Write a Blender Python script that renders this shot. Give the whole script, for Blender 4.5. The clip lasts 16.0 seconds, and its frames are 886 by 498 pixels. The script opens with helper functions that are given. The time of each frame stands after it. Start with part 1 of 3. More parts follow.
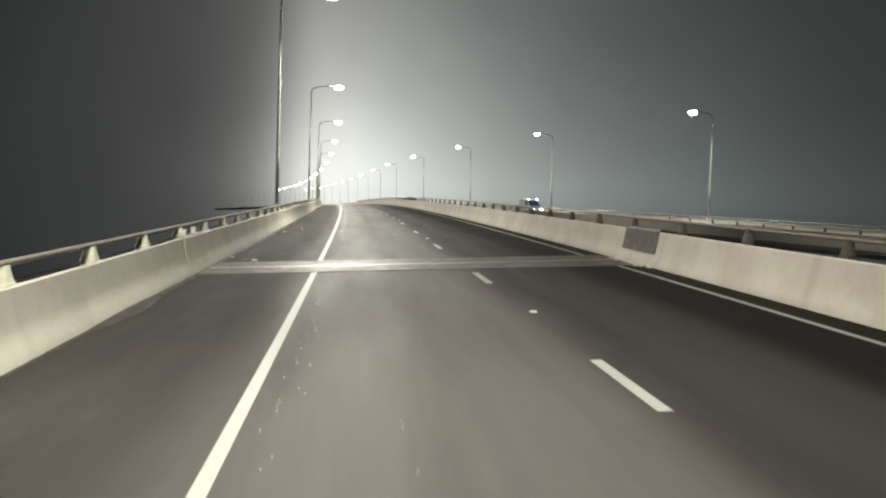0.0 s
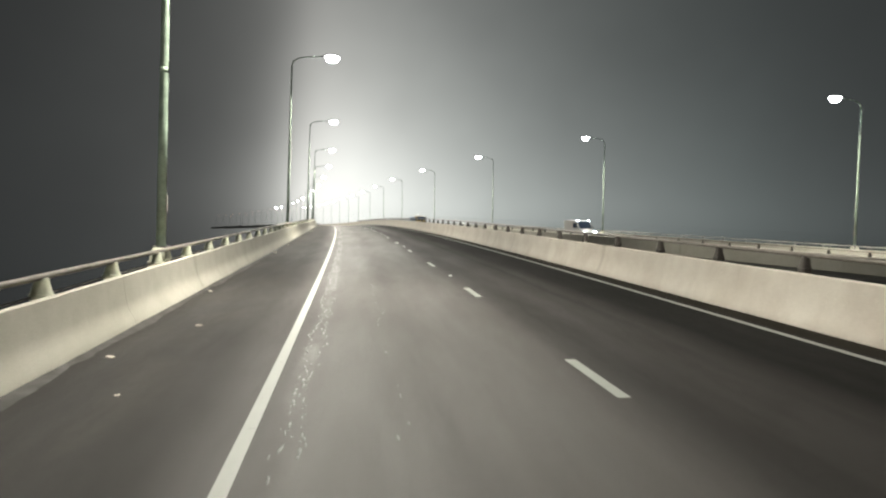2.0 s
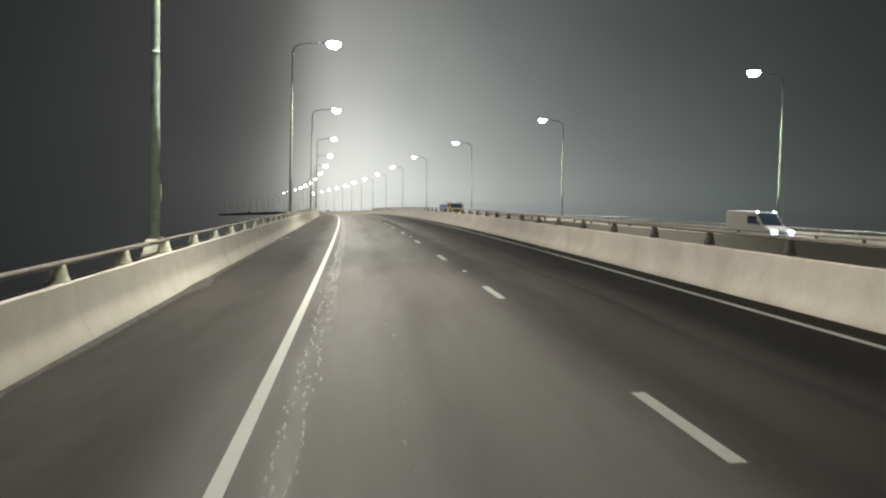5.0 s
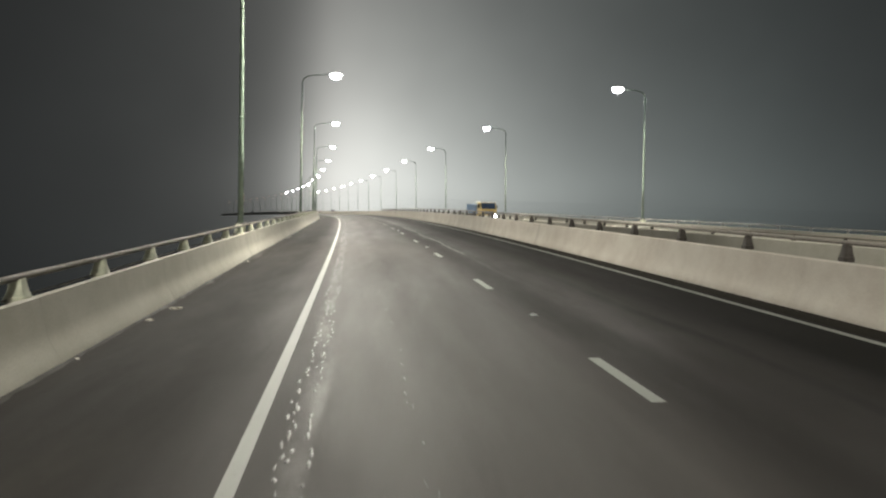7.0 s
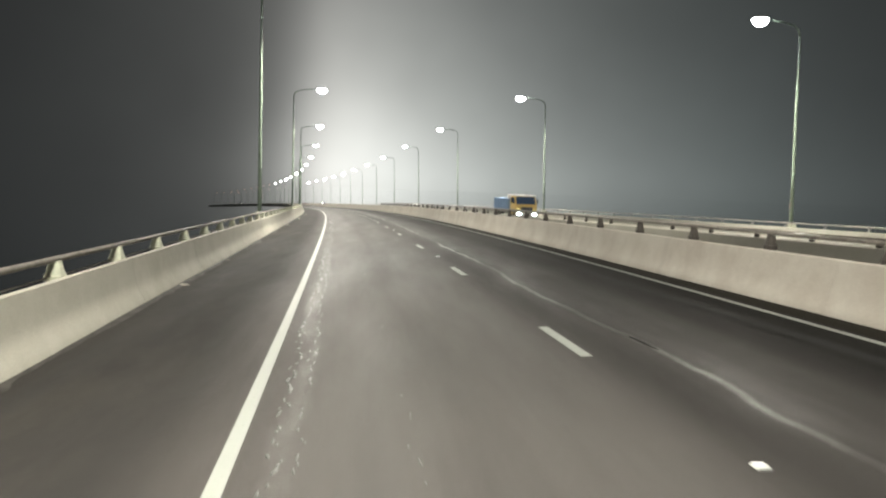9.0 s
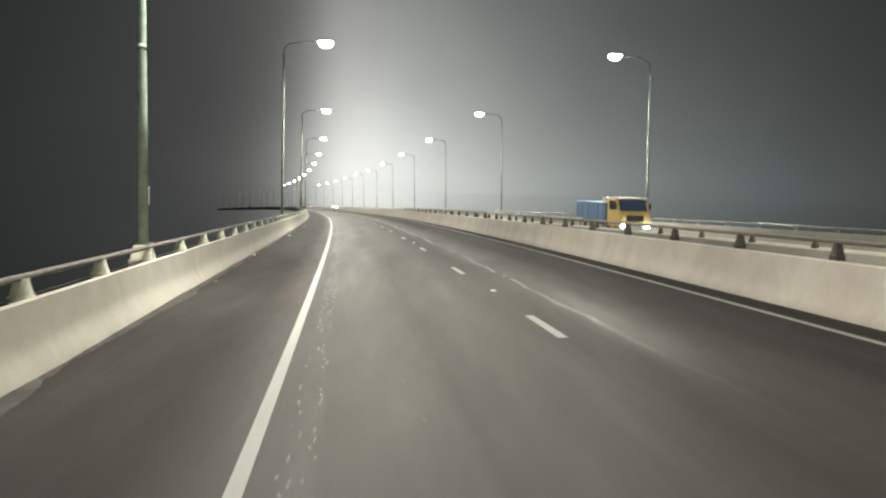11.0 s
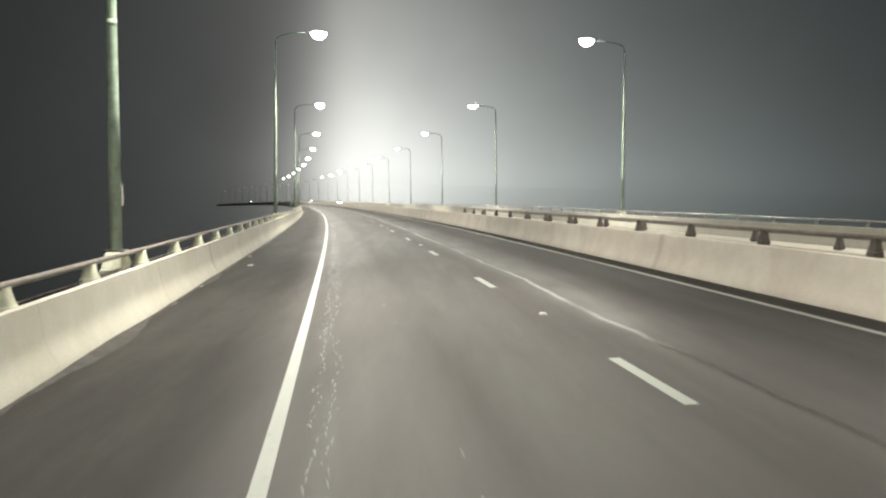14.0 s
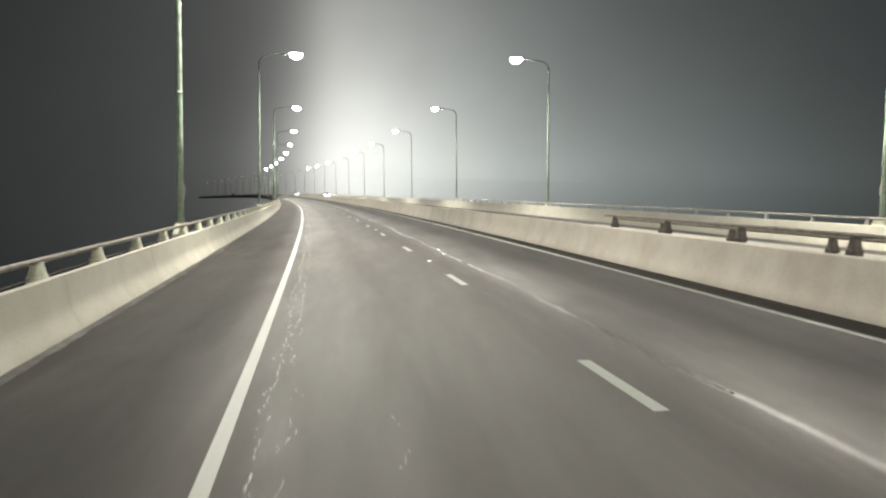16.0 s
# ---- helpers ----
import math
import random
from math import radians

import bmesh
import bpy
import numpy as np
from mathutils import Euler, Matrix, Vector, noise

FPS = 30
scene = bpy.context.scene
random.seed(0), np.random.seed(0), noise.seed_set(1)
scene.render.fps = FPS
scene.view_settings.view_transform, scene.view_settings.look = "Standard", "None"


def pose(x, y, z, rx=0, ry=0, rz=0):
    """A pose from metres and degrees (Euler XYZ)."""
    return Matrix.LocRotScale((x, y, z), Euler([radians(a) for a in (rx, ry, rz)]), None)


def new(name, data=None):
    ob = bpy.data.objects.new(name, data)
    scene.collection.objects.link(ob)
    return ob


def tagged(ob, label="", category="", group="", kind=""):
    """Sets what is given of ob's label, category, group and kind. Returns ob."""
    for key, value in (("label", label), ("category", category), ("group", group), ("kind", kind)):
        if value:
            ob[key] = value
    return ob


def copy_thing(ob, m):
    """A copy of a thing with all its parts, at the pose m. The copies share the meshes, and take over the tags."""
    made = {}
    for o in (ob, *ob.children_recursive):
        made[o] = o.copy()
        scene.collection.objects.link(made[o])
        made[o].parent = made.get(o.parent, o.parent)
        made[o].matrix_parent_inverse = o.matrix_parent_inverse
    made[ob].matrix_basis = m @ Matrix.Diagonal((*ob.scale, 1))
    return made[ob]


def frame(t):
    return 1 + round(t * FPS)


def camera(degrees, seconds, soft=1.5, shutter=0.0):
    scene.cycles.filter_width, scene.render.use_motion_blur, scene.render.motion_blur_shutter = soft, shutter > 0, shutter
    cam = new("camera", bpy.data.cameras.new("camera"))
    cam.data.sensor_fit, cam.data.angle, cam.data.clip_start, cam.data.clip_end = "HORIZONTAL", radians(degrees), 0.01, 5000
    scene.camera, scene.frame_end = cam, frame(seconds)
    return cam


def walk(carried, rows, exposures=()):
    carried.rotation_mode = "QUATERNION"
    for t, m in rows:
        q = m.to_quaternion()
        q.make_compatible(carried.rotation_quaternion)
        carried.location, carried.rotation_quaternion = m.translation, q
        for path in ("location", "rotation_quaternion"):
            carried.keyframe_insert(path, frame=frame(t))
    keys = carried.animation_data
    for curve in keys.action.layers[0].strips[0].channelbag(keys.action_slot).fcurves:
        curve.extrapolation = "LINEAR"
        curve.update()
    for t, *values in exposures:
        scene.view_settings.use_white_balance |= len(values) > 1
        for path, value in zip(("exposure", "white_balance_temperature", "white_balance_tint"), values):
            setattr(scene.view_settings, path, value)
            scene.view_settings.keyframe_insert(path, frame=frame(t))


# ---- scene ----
# The road: curvature and vertical curvature at stations along it, in metres.
STATIONS = (0, 75, 150, 225, 300, 400, 500, 650, 900)
BEND = (3.66e-4, 3.24e-4, 3.04e-4, 4.42e-4, 3.63e-4, 3.27e-4, 3.81e-4, 4.76e-4, 5.06e-4)
CREST = (-2.17e-4, -1.03e-4, -1.92e-4, -1.09e-4, 4e-6, 2.3e-5, -2.7e-5, -3.7e-5, -3.6e-5)
BANK = 0.0497
S = np.arange(-80, 1400, 2.0)


def summed(q):
    c = np.concatenate([[0], np.cumsum(q[1:] + q[:-1])])
    return c - np.interp(0, S, c)


TURN = summed(np.interp(S, STATIONS, BEND))
ROAD_X, ROAD_Y = summed(-np.sin(TURN)), summed(np.cos(TURN))
ROAD_Z = summed(summed(np.interp(S, STATIONS, CREST)))


def heading(s):
    return float(np.interp(s, S, TURN))


def at(s, u, z=0.0, bank=BANK):
    """A place s metres along the road, u metres right of its left edge line, z over the deck."""
    t = heading(s)
    x, y, h = (float(np.interp(s, S, q)) for q in (ROAD_X, ROAD_Y, ROAD_Z))
    return Vector((x + u * math.cos(t), y + u * math.sin(t), h + z + u * bank))


# The other carriageway swings in from the right and then runs alongside.
OTHER_S = (-40, 60, 95, 130, 165, 200, 235, 262, 300, 350, 600, 1000)
OTHER_U = (65.0, 42.1, 32.75, 25.0, 18.65, 13.55, 10.2, 8.95, 8.76, 8.80, 9.9, 10.4)
OTHER_Z = (-1.1, -0.75, -0.5, -0.33, -0.1, 0.1, 0.25, 0.32, 0.4, 0.42, 0.5, 0.5)


def other_u(s):
    return sum(float(np.interp(s + d, OTHER_S, OTHER_U)) for d in (-16, -8, 0, 8, 16)) / 5


def other_turn(s):
    return heading(s) - math.atan((other_u(s + 2) - other_u(s - 2)) / 4)


def over(s, v, z=0.0):
    """A place on the other carriageway, v metres right of the foot of its inner barrier."""
    return at(s, other_u(s) + v, z + float(np.interp(s, OTHER_S, OTHER_Z)), 0.0)


# ---- camera ----
EYE = 1.948
ROWS = [  # seconds, metres along the road, metres right of the edge line, yaw to the road, pitch, roll
    (0.0, 24.21, 0.981, -6.14, -4.63, 2.30),
    (0.5, 30.56, 0.954, -6.38, -4.16, 2.46),
    (1.0, 36.88, 0.932, -6.32, -3.82, 2.35),
    (1.5, 43.27, 0.835, -6.39, -3.22, 2.37),
    (2.0, 50.01, 0.862, -6.57, -3.31, 2.30),
    (2.5, 56.51, 0.889, -6.77, -3.55, 2.46),
    (3.0, 62.90, 0.867, -6.69, -3.73, 2.39),
    (3.5, 69.05, 0.865, -6.51, -3.81, 2.21),
    (4.0, 75.59, 0.886, -6.38, -4.10, 2.08),
    (4.5, 81.97, 0.892, -6.33, -4.25, 2.00),
    (5.0, 88.36, 0.897, -6.34, -4.48, 1.91),
    (5.5, 94.76, 0.898, -6.37, -4.71, 1.84),
    (6.0, 101.14, 0.893, -6.41, -4.86, 1.79),
    (6.5, 107.46, 0.876, -6.43, -4.86, 1.78),
    (7.0, 113.74, 0.841, -6.32, -4.61, 1.65),
    (7.5, 120.02, 0.782, -6.46, -4.46, 1.85),
    (8.0, 126.66, 0.800, -6.94, -4.67, 2.14),
    (8.5, 132.70, 0.812, -7.32, -4.90, 2.15),
    (9.0, 138.97, 0.814, -7.35, -5.20, 1.90),
    (9.5, 145.19, 0.808, -7.36, -5.26, 1.84),
    (10.0, 151.53, 0.788, -7.25, -5.22, 1.78),
    (10.5, 157.95, 0.762, -7.08, -5.14, 1.71),
    (11.0, 164.45, 0.737, -6.91, -5.07, 1.65),
    (11.5, 170.99, 0.720, -6.83, -5.10, 1.58),
    (12.0, 177.56, 0.698, -6.80, -5.15, 1.65),
    (12.5, 184.12, 0.682, -6.75, -5.46, 1.31),
    (13.0, 190.75, 0.662, -6.74, -5.54, 0.96),
    (13.5, 197.36, 0.618, -6.97, -5.59, 0.97),
    (14.0, 204.11, 0.555, -7.33, -5.58, 1.13),
    (14.5, 210.77, 0.525, -7.65, -5.77, 1.48),
    (15.0, 217.53, 0.567, -7.96, -5.95, 1.53),
    (15.5, 224.46, 0.658, -8.44, -6.08, 1.29),
    (16.0, 231.46, 0.778, -8.89, -6.08, 1.38),
]


def eye_pose(s, u, yaw, pitch, roll):
    a, p, r = heading(s) + radians(yaw), radians(pitch), radians(roll)
    ahead = Vector((-math.sin(a) * math.cos(p), math.cos(a) * math.cos(p), math.sin(p)))
    right = Vector((math.cos(a), math.sin(a), 0))
    up = right.cross(ahead)
    m = Matrix((math.cos(r) * right + math.sin(r) * up, math.cos(r) * up - math.sin(r) * right, -ahead)).transposed().to_4x4()
    return Matrix.Translation(at(s, u, EYE)) @ m


# The film's own exposure drifts by fractions of a stop as lamps pass through the picture.
EXPOSURES = ((0.0, 0.12), (0.5, -0.22), (1.5, 0.02), (2.0, 0.3), (2.5, 0.17), (3.0, 0.19), (3.5, -0.05), (4.0, 0.0), (6.5, -0.24), (7.0, -0.06), (7.5, 0.18), (8.0, 0.3),
             (8.5, 0.2), (9.0, 0.12), (11.5, 0.04), (12.0, -0.08), (12.5, -0.34), (13.0, 0.0), (13.5, 0.22), (14.0, 0.25), (14.5, 0.08), (15.0, -0.1), (15.5, -0.08), (16.0, 0.24))
cam = camera(59.5, 16.0, soft=2.3, shutter=0.12)
walk(cam, [(t, eye_pose(*row)) for t, *row in ROWS], EXPOSURES)

# ---- night sky: the glow of smoke lit by two lamp rows, painted in by direction ----
world = bpy.data.worlds.new("night")
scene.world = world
world.use_nodes = True
wt = world.node_tree
wt.nodes.clear()


def wnode(kind, **props):
    n = wt.nodes.new(kind)
    for k, v in props.items():
        if k == "operation":
            n.operation = v
        elif k == "ins":
            for i, q in enumerate(v):
                if q is None:
                    continue
                if isinstance(q, (int, float)):
                    n.inputs[i].default_value = q
                else:
                    wt.links.new(q, n.inputs[i])
    return n.outputs[0]


def wmath(op, *ins):
    return wnode("ShaderNodeMath", operation=op, ins=ins)


coord = wt.nodes.new("ShaderNodeTexCoord")
split = wt.nodes.new("ShaderNodeSeparateXYZ")
wt.links.new(coord.outputs["Generated"], split.inputs[0])
sx, sy, sz = split.outputs
AHEAD = 4.8        # the painted glow is centred this many degrees left of north, over the lit road
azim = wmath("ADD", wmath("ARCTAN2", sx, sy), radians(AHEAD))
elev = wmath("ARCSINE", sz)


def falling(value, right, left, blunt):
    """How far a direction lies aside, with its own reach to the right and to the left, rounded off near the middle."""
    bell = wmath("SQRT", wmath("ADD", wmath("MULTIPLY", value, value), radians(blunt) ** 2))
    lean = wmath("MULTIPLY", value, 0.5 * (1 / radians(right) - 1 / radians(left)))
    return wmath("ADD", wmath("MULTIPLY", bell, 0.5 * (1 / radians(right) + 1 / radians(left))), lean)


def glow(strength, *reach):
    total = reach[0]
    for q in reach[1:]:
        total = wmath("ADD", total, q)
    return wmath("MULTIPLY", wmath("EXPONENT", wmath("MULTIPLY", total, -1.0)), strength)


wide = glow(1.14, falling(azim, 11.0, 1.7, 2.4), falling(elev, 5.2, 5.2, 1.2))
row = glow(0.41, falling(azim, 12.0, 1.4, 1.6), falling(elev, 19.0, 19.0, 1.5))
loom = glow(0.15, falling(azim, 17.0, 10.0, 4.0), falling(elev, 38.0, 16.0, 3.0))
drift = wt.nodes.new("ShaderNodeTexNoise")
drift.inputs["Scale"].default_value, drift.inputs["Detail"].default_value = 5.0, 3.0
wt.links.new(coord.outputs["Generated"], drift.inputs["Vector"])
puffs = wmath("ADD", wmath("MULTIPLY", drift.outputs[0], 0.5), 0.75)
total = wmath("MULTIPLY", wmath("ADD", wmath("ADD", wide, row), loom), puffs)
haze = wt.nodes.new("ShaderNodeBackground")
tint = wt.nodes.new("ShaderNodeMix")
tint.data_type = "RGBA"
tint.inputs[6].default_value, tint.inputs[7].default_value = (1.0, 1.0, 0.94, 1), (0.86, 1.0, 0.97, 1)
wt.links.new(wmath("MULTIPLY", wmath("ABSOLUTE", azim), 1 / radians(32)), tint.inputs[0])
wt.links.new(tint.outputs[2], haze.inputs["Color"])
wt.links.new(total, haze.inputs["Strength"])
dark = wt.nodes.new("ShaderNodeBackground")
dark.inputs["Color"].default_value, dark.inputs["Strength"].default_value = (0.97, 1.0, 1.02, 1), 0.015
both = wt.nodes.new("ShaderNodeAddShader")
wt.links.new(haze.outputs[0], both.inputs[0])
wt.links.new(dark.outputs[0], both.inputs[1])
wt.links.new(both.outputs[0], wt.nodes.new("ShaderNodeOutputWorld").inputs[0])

LAMP_WATTS = 11800
LAMP_TINT = (1.0, 0.955, 0.835)


# ---- materials ----
class Mat:
    """A node material, with short ways to add nodes."""

    def __init__(self, name, rough=0.6, metal=0.0, spec=0.5):
        self.m = bpy.data.materials.new(name)
        self.m.use_nodes = True
        self.t = self.m.node_tree
        self.b = self.t.nodes["Principled BSDF"]
        self.b.inputs["Roughness"].default_value = rough
        self.b.inputs["Metallic"].default_value = metal
        self.b.inputs["Specular IOR Level"].default_value = spec
        self.co = self.t.nodes.new("ShaderNodeTexCoord")

    def link(self, a, b):
        self.t.links.new(a, b)

    def noise(self, scale, detail=4.0, rough=0.55, squash=(1, 1, 1), source="Object"):
        mp = self.t.nodes.new("ShaderNodeMapping")
        mp.inputs["Scale"].default_value = squash
        self.link(self.co.outputs[source], mp.inputs[0])
        n = self.t.nodes.new("ShaderNodeTexNoise")
        n.inputs["Scale"].default_value, n.inputs["Detail"].default_value, n.inputs["Roughness"].default_value = scale, detail, rough
        self.link(mp.outputs[0], n.inputs["Vector"])
        return n.outputs[0]

    def ramp(self, fac, *stops):
        r = self.t.nodes.new("ShaderNodeValToRGB")
        while len(r.color_ramp.elements) < len(stops):
            r.color_ramp.elements.new(0.5)
        for e, (p, c) in zip(r.color_ramp.elements, stops):
            e.position, e.color = p, (*c, 1) if isinstance(c, tuple) else (c, c, c, 1)
        self.link(fac, r.inputs[0])
        return r.outputs[0]

    def calc(self, op, *ins):
        n = self.t.nodes.new("ShaderNodeMath")
        n.operation = op
        for i, q in enumerate(ins):
            if isinstance(q, (int, float)):
                n.inputs[i].default_value = q
            else:
                self.link(q, n.inputs[i])
        return n.outputs[0]

    def mix(self, fac, a, b, blend="MIX"):
        n = self.t.nodes.new("ShaderNodeMix")
        n.data_type, n.blend_type = "RGBA", blend
        for q, slot in ((fac, 0), (a, 6), (b, 7)):
            if isinstance(q, (int, float)):
                n.inputs[slot].default_value = q
            elif isinstance(q, tuple):
                n.inputs[slot].default_value = (*q, 1)
            else:
                self.link(q, n.inputs[slot])
        return n.outputs[2]

    def bump(self, height, strength=0.3, distance=0.01):
        n = self.t.nodes.new("ShaderNodeBump")
        n.inputs["Strength"].default_value, n.inputs["Distance"].default_value = strength, distance
        self.link(height, n.inputs["Height"])
        self.link(n.outputs[0], self.b.inputs["Normal"])

    def color(self, c):
        if isinstance(c, tuple):
            self.b.inputs["Base Color"].default_value = (*c, 1)
        else:
            self.link(c, self.b.inputs["Base Color"])

    def roughness(self, r):
        self.link(r, self.b.inputs["Roughness"])


def band(q, value, centre, width, soft):
    """1 inside a stripe of that width about centre, falling to 0 over soft."""
    d = q.calc("ABSOLUTE", q.calc("SUBTRACT", value, centre))
    n = q.t.nodes.new("ShaderNodeMapRange")
    n.interpolation_type = "SMOOTHSTEP"
    for i, v in enumerate((None, width / 2, width / 2 + soft, 1.0, 0.0)):
        if v is not None:
            n.inputs[i].default_value = v
    q.link(d, n.inputs[0])
    return n.outputs[0]


def asphalt(name, tracks=True):
    q = Mat(name, 0.6, 0.0, 0.38)
    fine = q.noise(90, 3, 0.6)
    coarse = q.noise(0.35, 5, 0.6, (1, 0.25, 1))
    col = q.mix(fine, (0.034, 0.0303, 0.0277), (0.0745, 0.067, 0.0612))
    col = q.mix(q.ramp(coarse, (0.32, 0.0), (0.7, 1.0)), q.mix(0.65, (0, 0, 0), col), col)
    uv = q.t.nodes.new("ShaderNodeUVMap")
    uv.uv_map = "lanes"
    sep = q.t.nodes.new("ShaderNodeSeparateXYZ")
    q.link(uv.outputs[0], sep.inputs[0])
    u = sep.outputs[0]
    rough = q.ramp(q.noise(1.2, 6, 0.68, (1, 0.12, 1)), (0.3, 0.63), (0.72, 0.78))
    if tracks:
        along = q.calc("MULTIPLY", sep.outputs[1], 0.001)
        wob = q.calc("ADD", u, q.calc("MULTIPLY", q.calc("SUBTRACT", q.noise(0.16, 2, 0.5, (0.05, 1, 1), "UV"), 0.5), 0.5))
        # the shoulder sees little traffic and stays dark; the right lane's outer side is darker too
        dark_sides = q.calc("MAXIMUM", band(q, wob, -2.1, 2.2, 1.1), q.calc("MULTIPLY", band(q, wob, 6.6, 2.1, 0.9), 0.9))
        col = q.mix(q.calc("MULTIPLY", dark_sides, 0.9), col, (0.012, 0.0105, 0.009))
        # the right lane is darker and duller up to about 178 m along
        right_dark = q.calc("MULTIPLY", band(q, wob, 6.1, 3.4, 1.3), q.ramp(along, (0.112, 1.0), (0.130, 0.85), (0.160, 0.8), (0.178, 0.0)))
        col = q.mix(q.calc("MULTIPLY", right_dark, 0.95), col, (0.010, 0.0098, 0.009))
        q.link(q.calc("SUBTRACT", 0.38, q.calc("MULTIPLY", right_dark, 0.30)), q.b.inputs["Specular IOR Level"])
        # dust and old tyre marks drawn out along the road
        drawn = q.ramp(q.noise(2.6, 6, 0.72, (1.0, 0.035, 1), "UV"), (0.30, 0.82), (0.70, 1.15))
        col = q.mix(1.0, col, drawn, "MULTIPLY")
        dusty = q.calc("MULTIPLY", band(q, wob, -2.1, 1.5, 0.9), q.ramp(q.noise(0.9, 6, 0.68, (1, 0.35, 1), "UV"), (0.46, 0.0), (0.66, 0.4)))
        col = q.mix(dusty, col, (0.044, 0.039, 0.031))
        # worn wheel tracks, a bled seam and a dark joint
        worn = q.calc("MAXIMUM", band(q, wob, 1.0, 0.4, 0.8), q.calc("MAXIMUM", band(q, wob, 2.7, 0.5, 0.9), band(q, wob, 5.0, 0.9, 0.8)))
        col = q.mix(q.calc("MULTIPLY", worn, 0.24), col, (0.10, 0.093, 0.088))
        wig = q.calc("ADD", wob, q.calc("MULTIPLY", q.calc("SUBTRACT", q.noise(0.9, 3, 0.6, (0.2, 1, 1), "UV"), 0.5), 0.16))
        bled_on = q.ramp(along, (0.128, 0.0), (0.142, 1.0))
        seam = q.calc("MULTIPLY", band(q, wig, 4.5, 0.03, 0.07), bled_on)
        seam = q.calc("MULTIPLY", seam, q.ramp(q.noise(0.085, 3, 0.6, (0.5, 1, 1), "UV"), (0.42, 0.15), (0.58, 1.0)))
        # the wheel track to the right of the seam is polished smooth
        polish = q.calc("MULTIPLY", band(q, wig, 5.0, 0.75, 0.55), q.ramp(along, (0.10, 0.25), (0.142, 1.0)))
        polish = q.calc("MULTIPLY", polish, q.ramp(q.noise(0.5, 4, 0.6, (1.5, 1, 1), "UV"), (0.3, 0.45), (0.6, 1.0)))
        early = q.calc("MULTIPLY", band(q, wig, 5.4, 0.08, 0.09), q.ramp(along, (0.055, 0.0), (0.07, 1.0), (0.125, 1.0), (0.135, 0.0)))
        late = q.calc("MULTIPLY", band(q, wob, 6.6, 0.07, 0.13), q.ramp(along, (0.125, 0.0), (0.14, 1.0)))
        patchy = q.ramp(q.noise(0.12, 3, 0.5, (0.2, 1, 1), "UV"), (0.34, 0.5), (0.52, 1.0))
        joint = q.calc("MULTIPLY", q.calc("MAXIMUM", early, late), patchy)
        col = q.mix(q.calc("MAXIMUM", q.calc("MULTIPLY", seam, 0.08), q.calc("MULTIPLY", joint, 0.85)), col, (0.018, 0.018, 0.018))
        rough = q.calc("ADD", rough, q.calc("MULTIPLY", dark_sides, 0.14))
        slick = q.calc("MULTIPLY", seam, 0.33)
        rough = q.calc("SUBTRACT", rough, q.calc("MULTIPLY", worn, 0.04))
        rough = q.calc("SUBTRACT", rough, q.calc("MULTIPLY", polish, 0.11))
        rough = q.calc("SUBTRACT", rough, slick)
        # a tar-fat strip about the crack in the near wheel track
        fat = q.calc("MULTIPLY", band(q, wig, 0.40, 0.09, 0.13), q.ramp(along, (0.052, 0.1), (0.062, 0.8), (0.150, 1.0), (0.170, 0.45)))
        fat = q.calc("MULTIPLY", fat, q.ramp(q.noise(0.9, 5, 0.7, (3.0, 0.6, 1), "UV"), (0.40, 0.0), (0.60, 1.0)))
        rough = q.calc("SUBTRACT", rough, q.calc("MULTIPLY", fat, 0.14))
        edge = q.calc("MAXIMUM", band(q, u, 7.67, 0.44, 0.04), q.calc("MULTIPLY", band(q, u, -2.7, 0.2, 0.4), 0.5))
        col = q.mix(q.calc("MULTIPLY", edge, 0.92), col, (0.016, 0.013, 0.0095))
        rough = q.calc("ADD", rough, q.calc("MULTIPLY", edge, 0.15))
    q.color(col)
    q.roughness(rough)
    q.bump(q.noise(140, 2, 0.6), 0.35, 0.006)
    return q.m


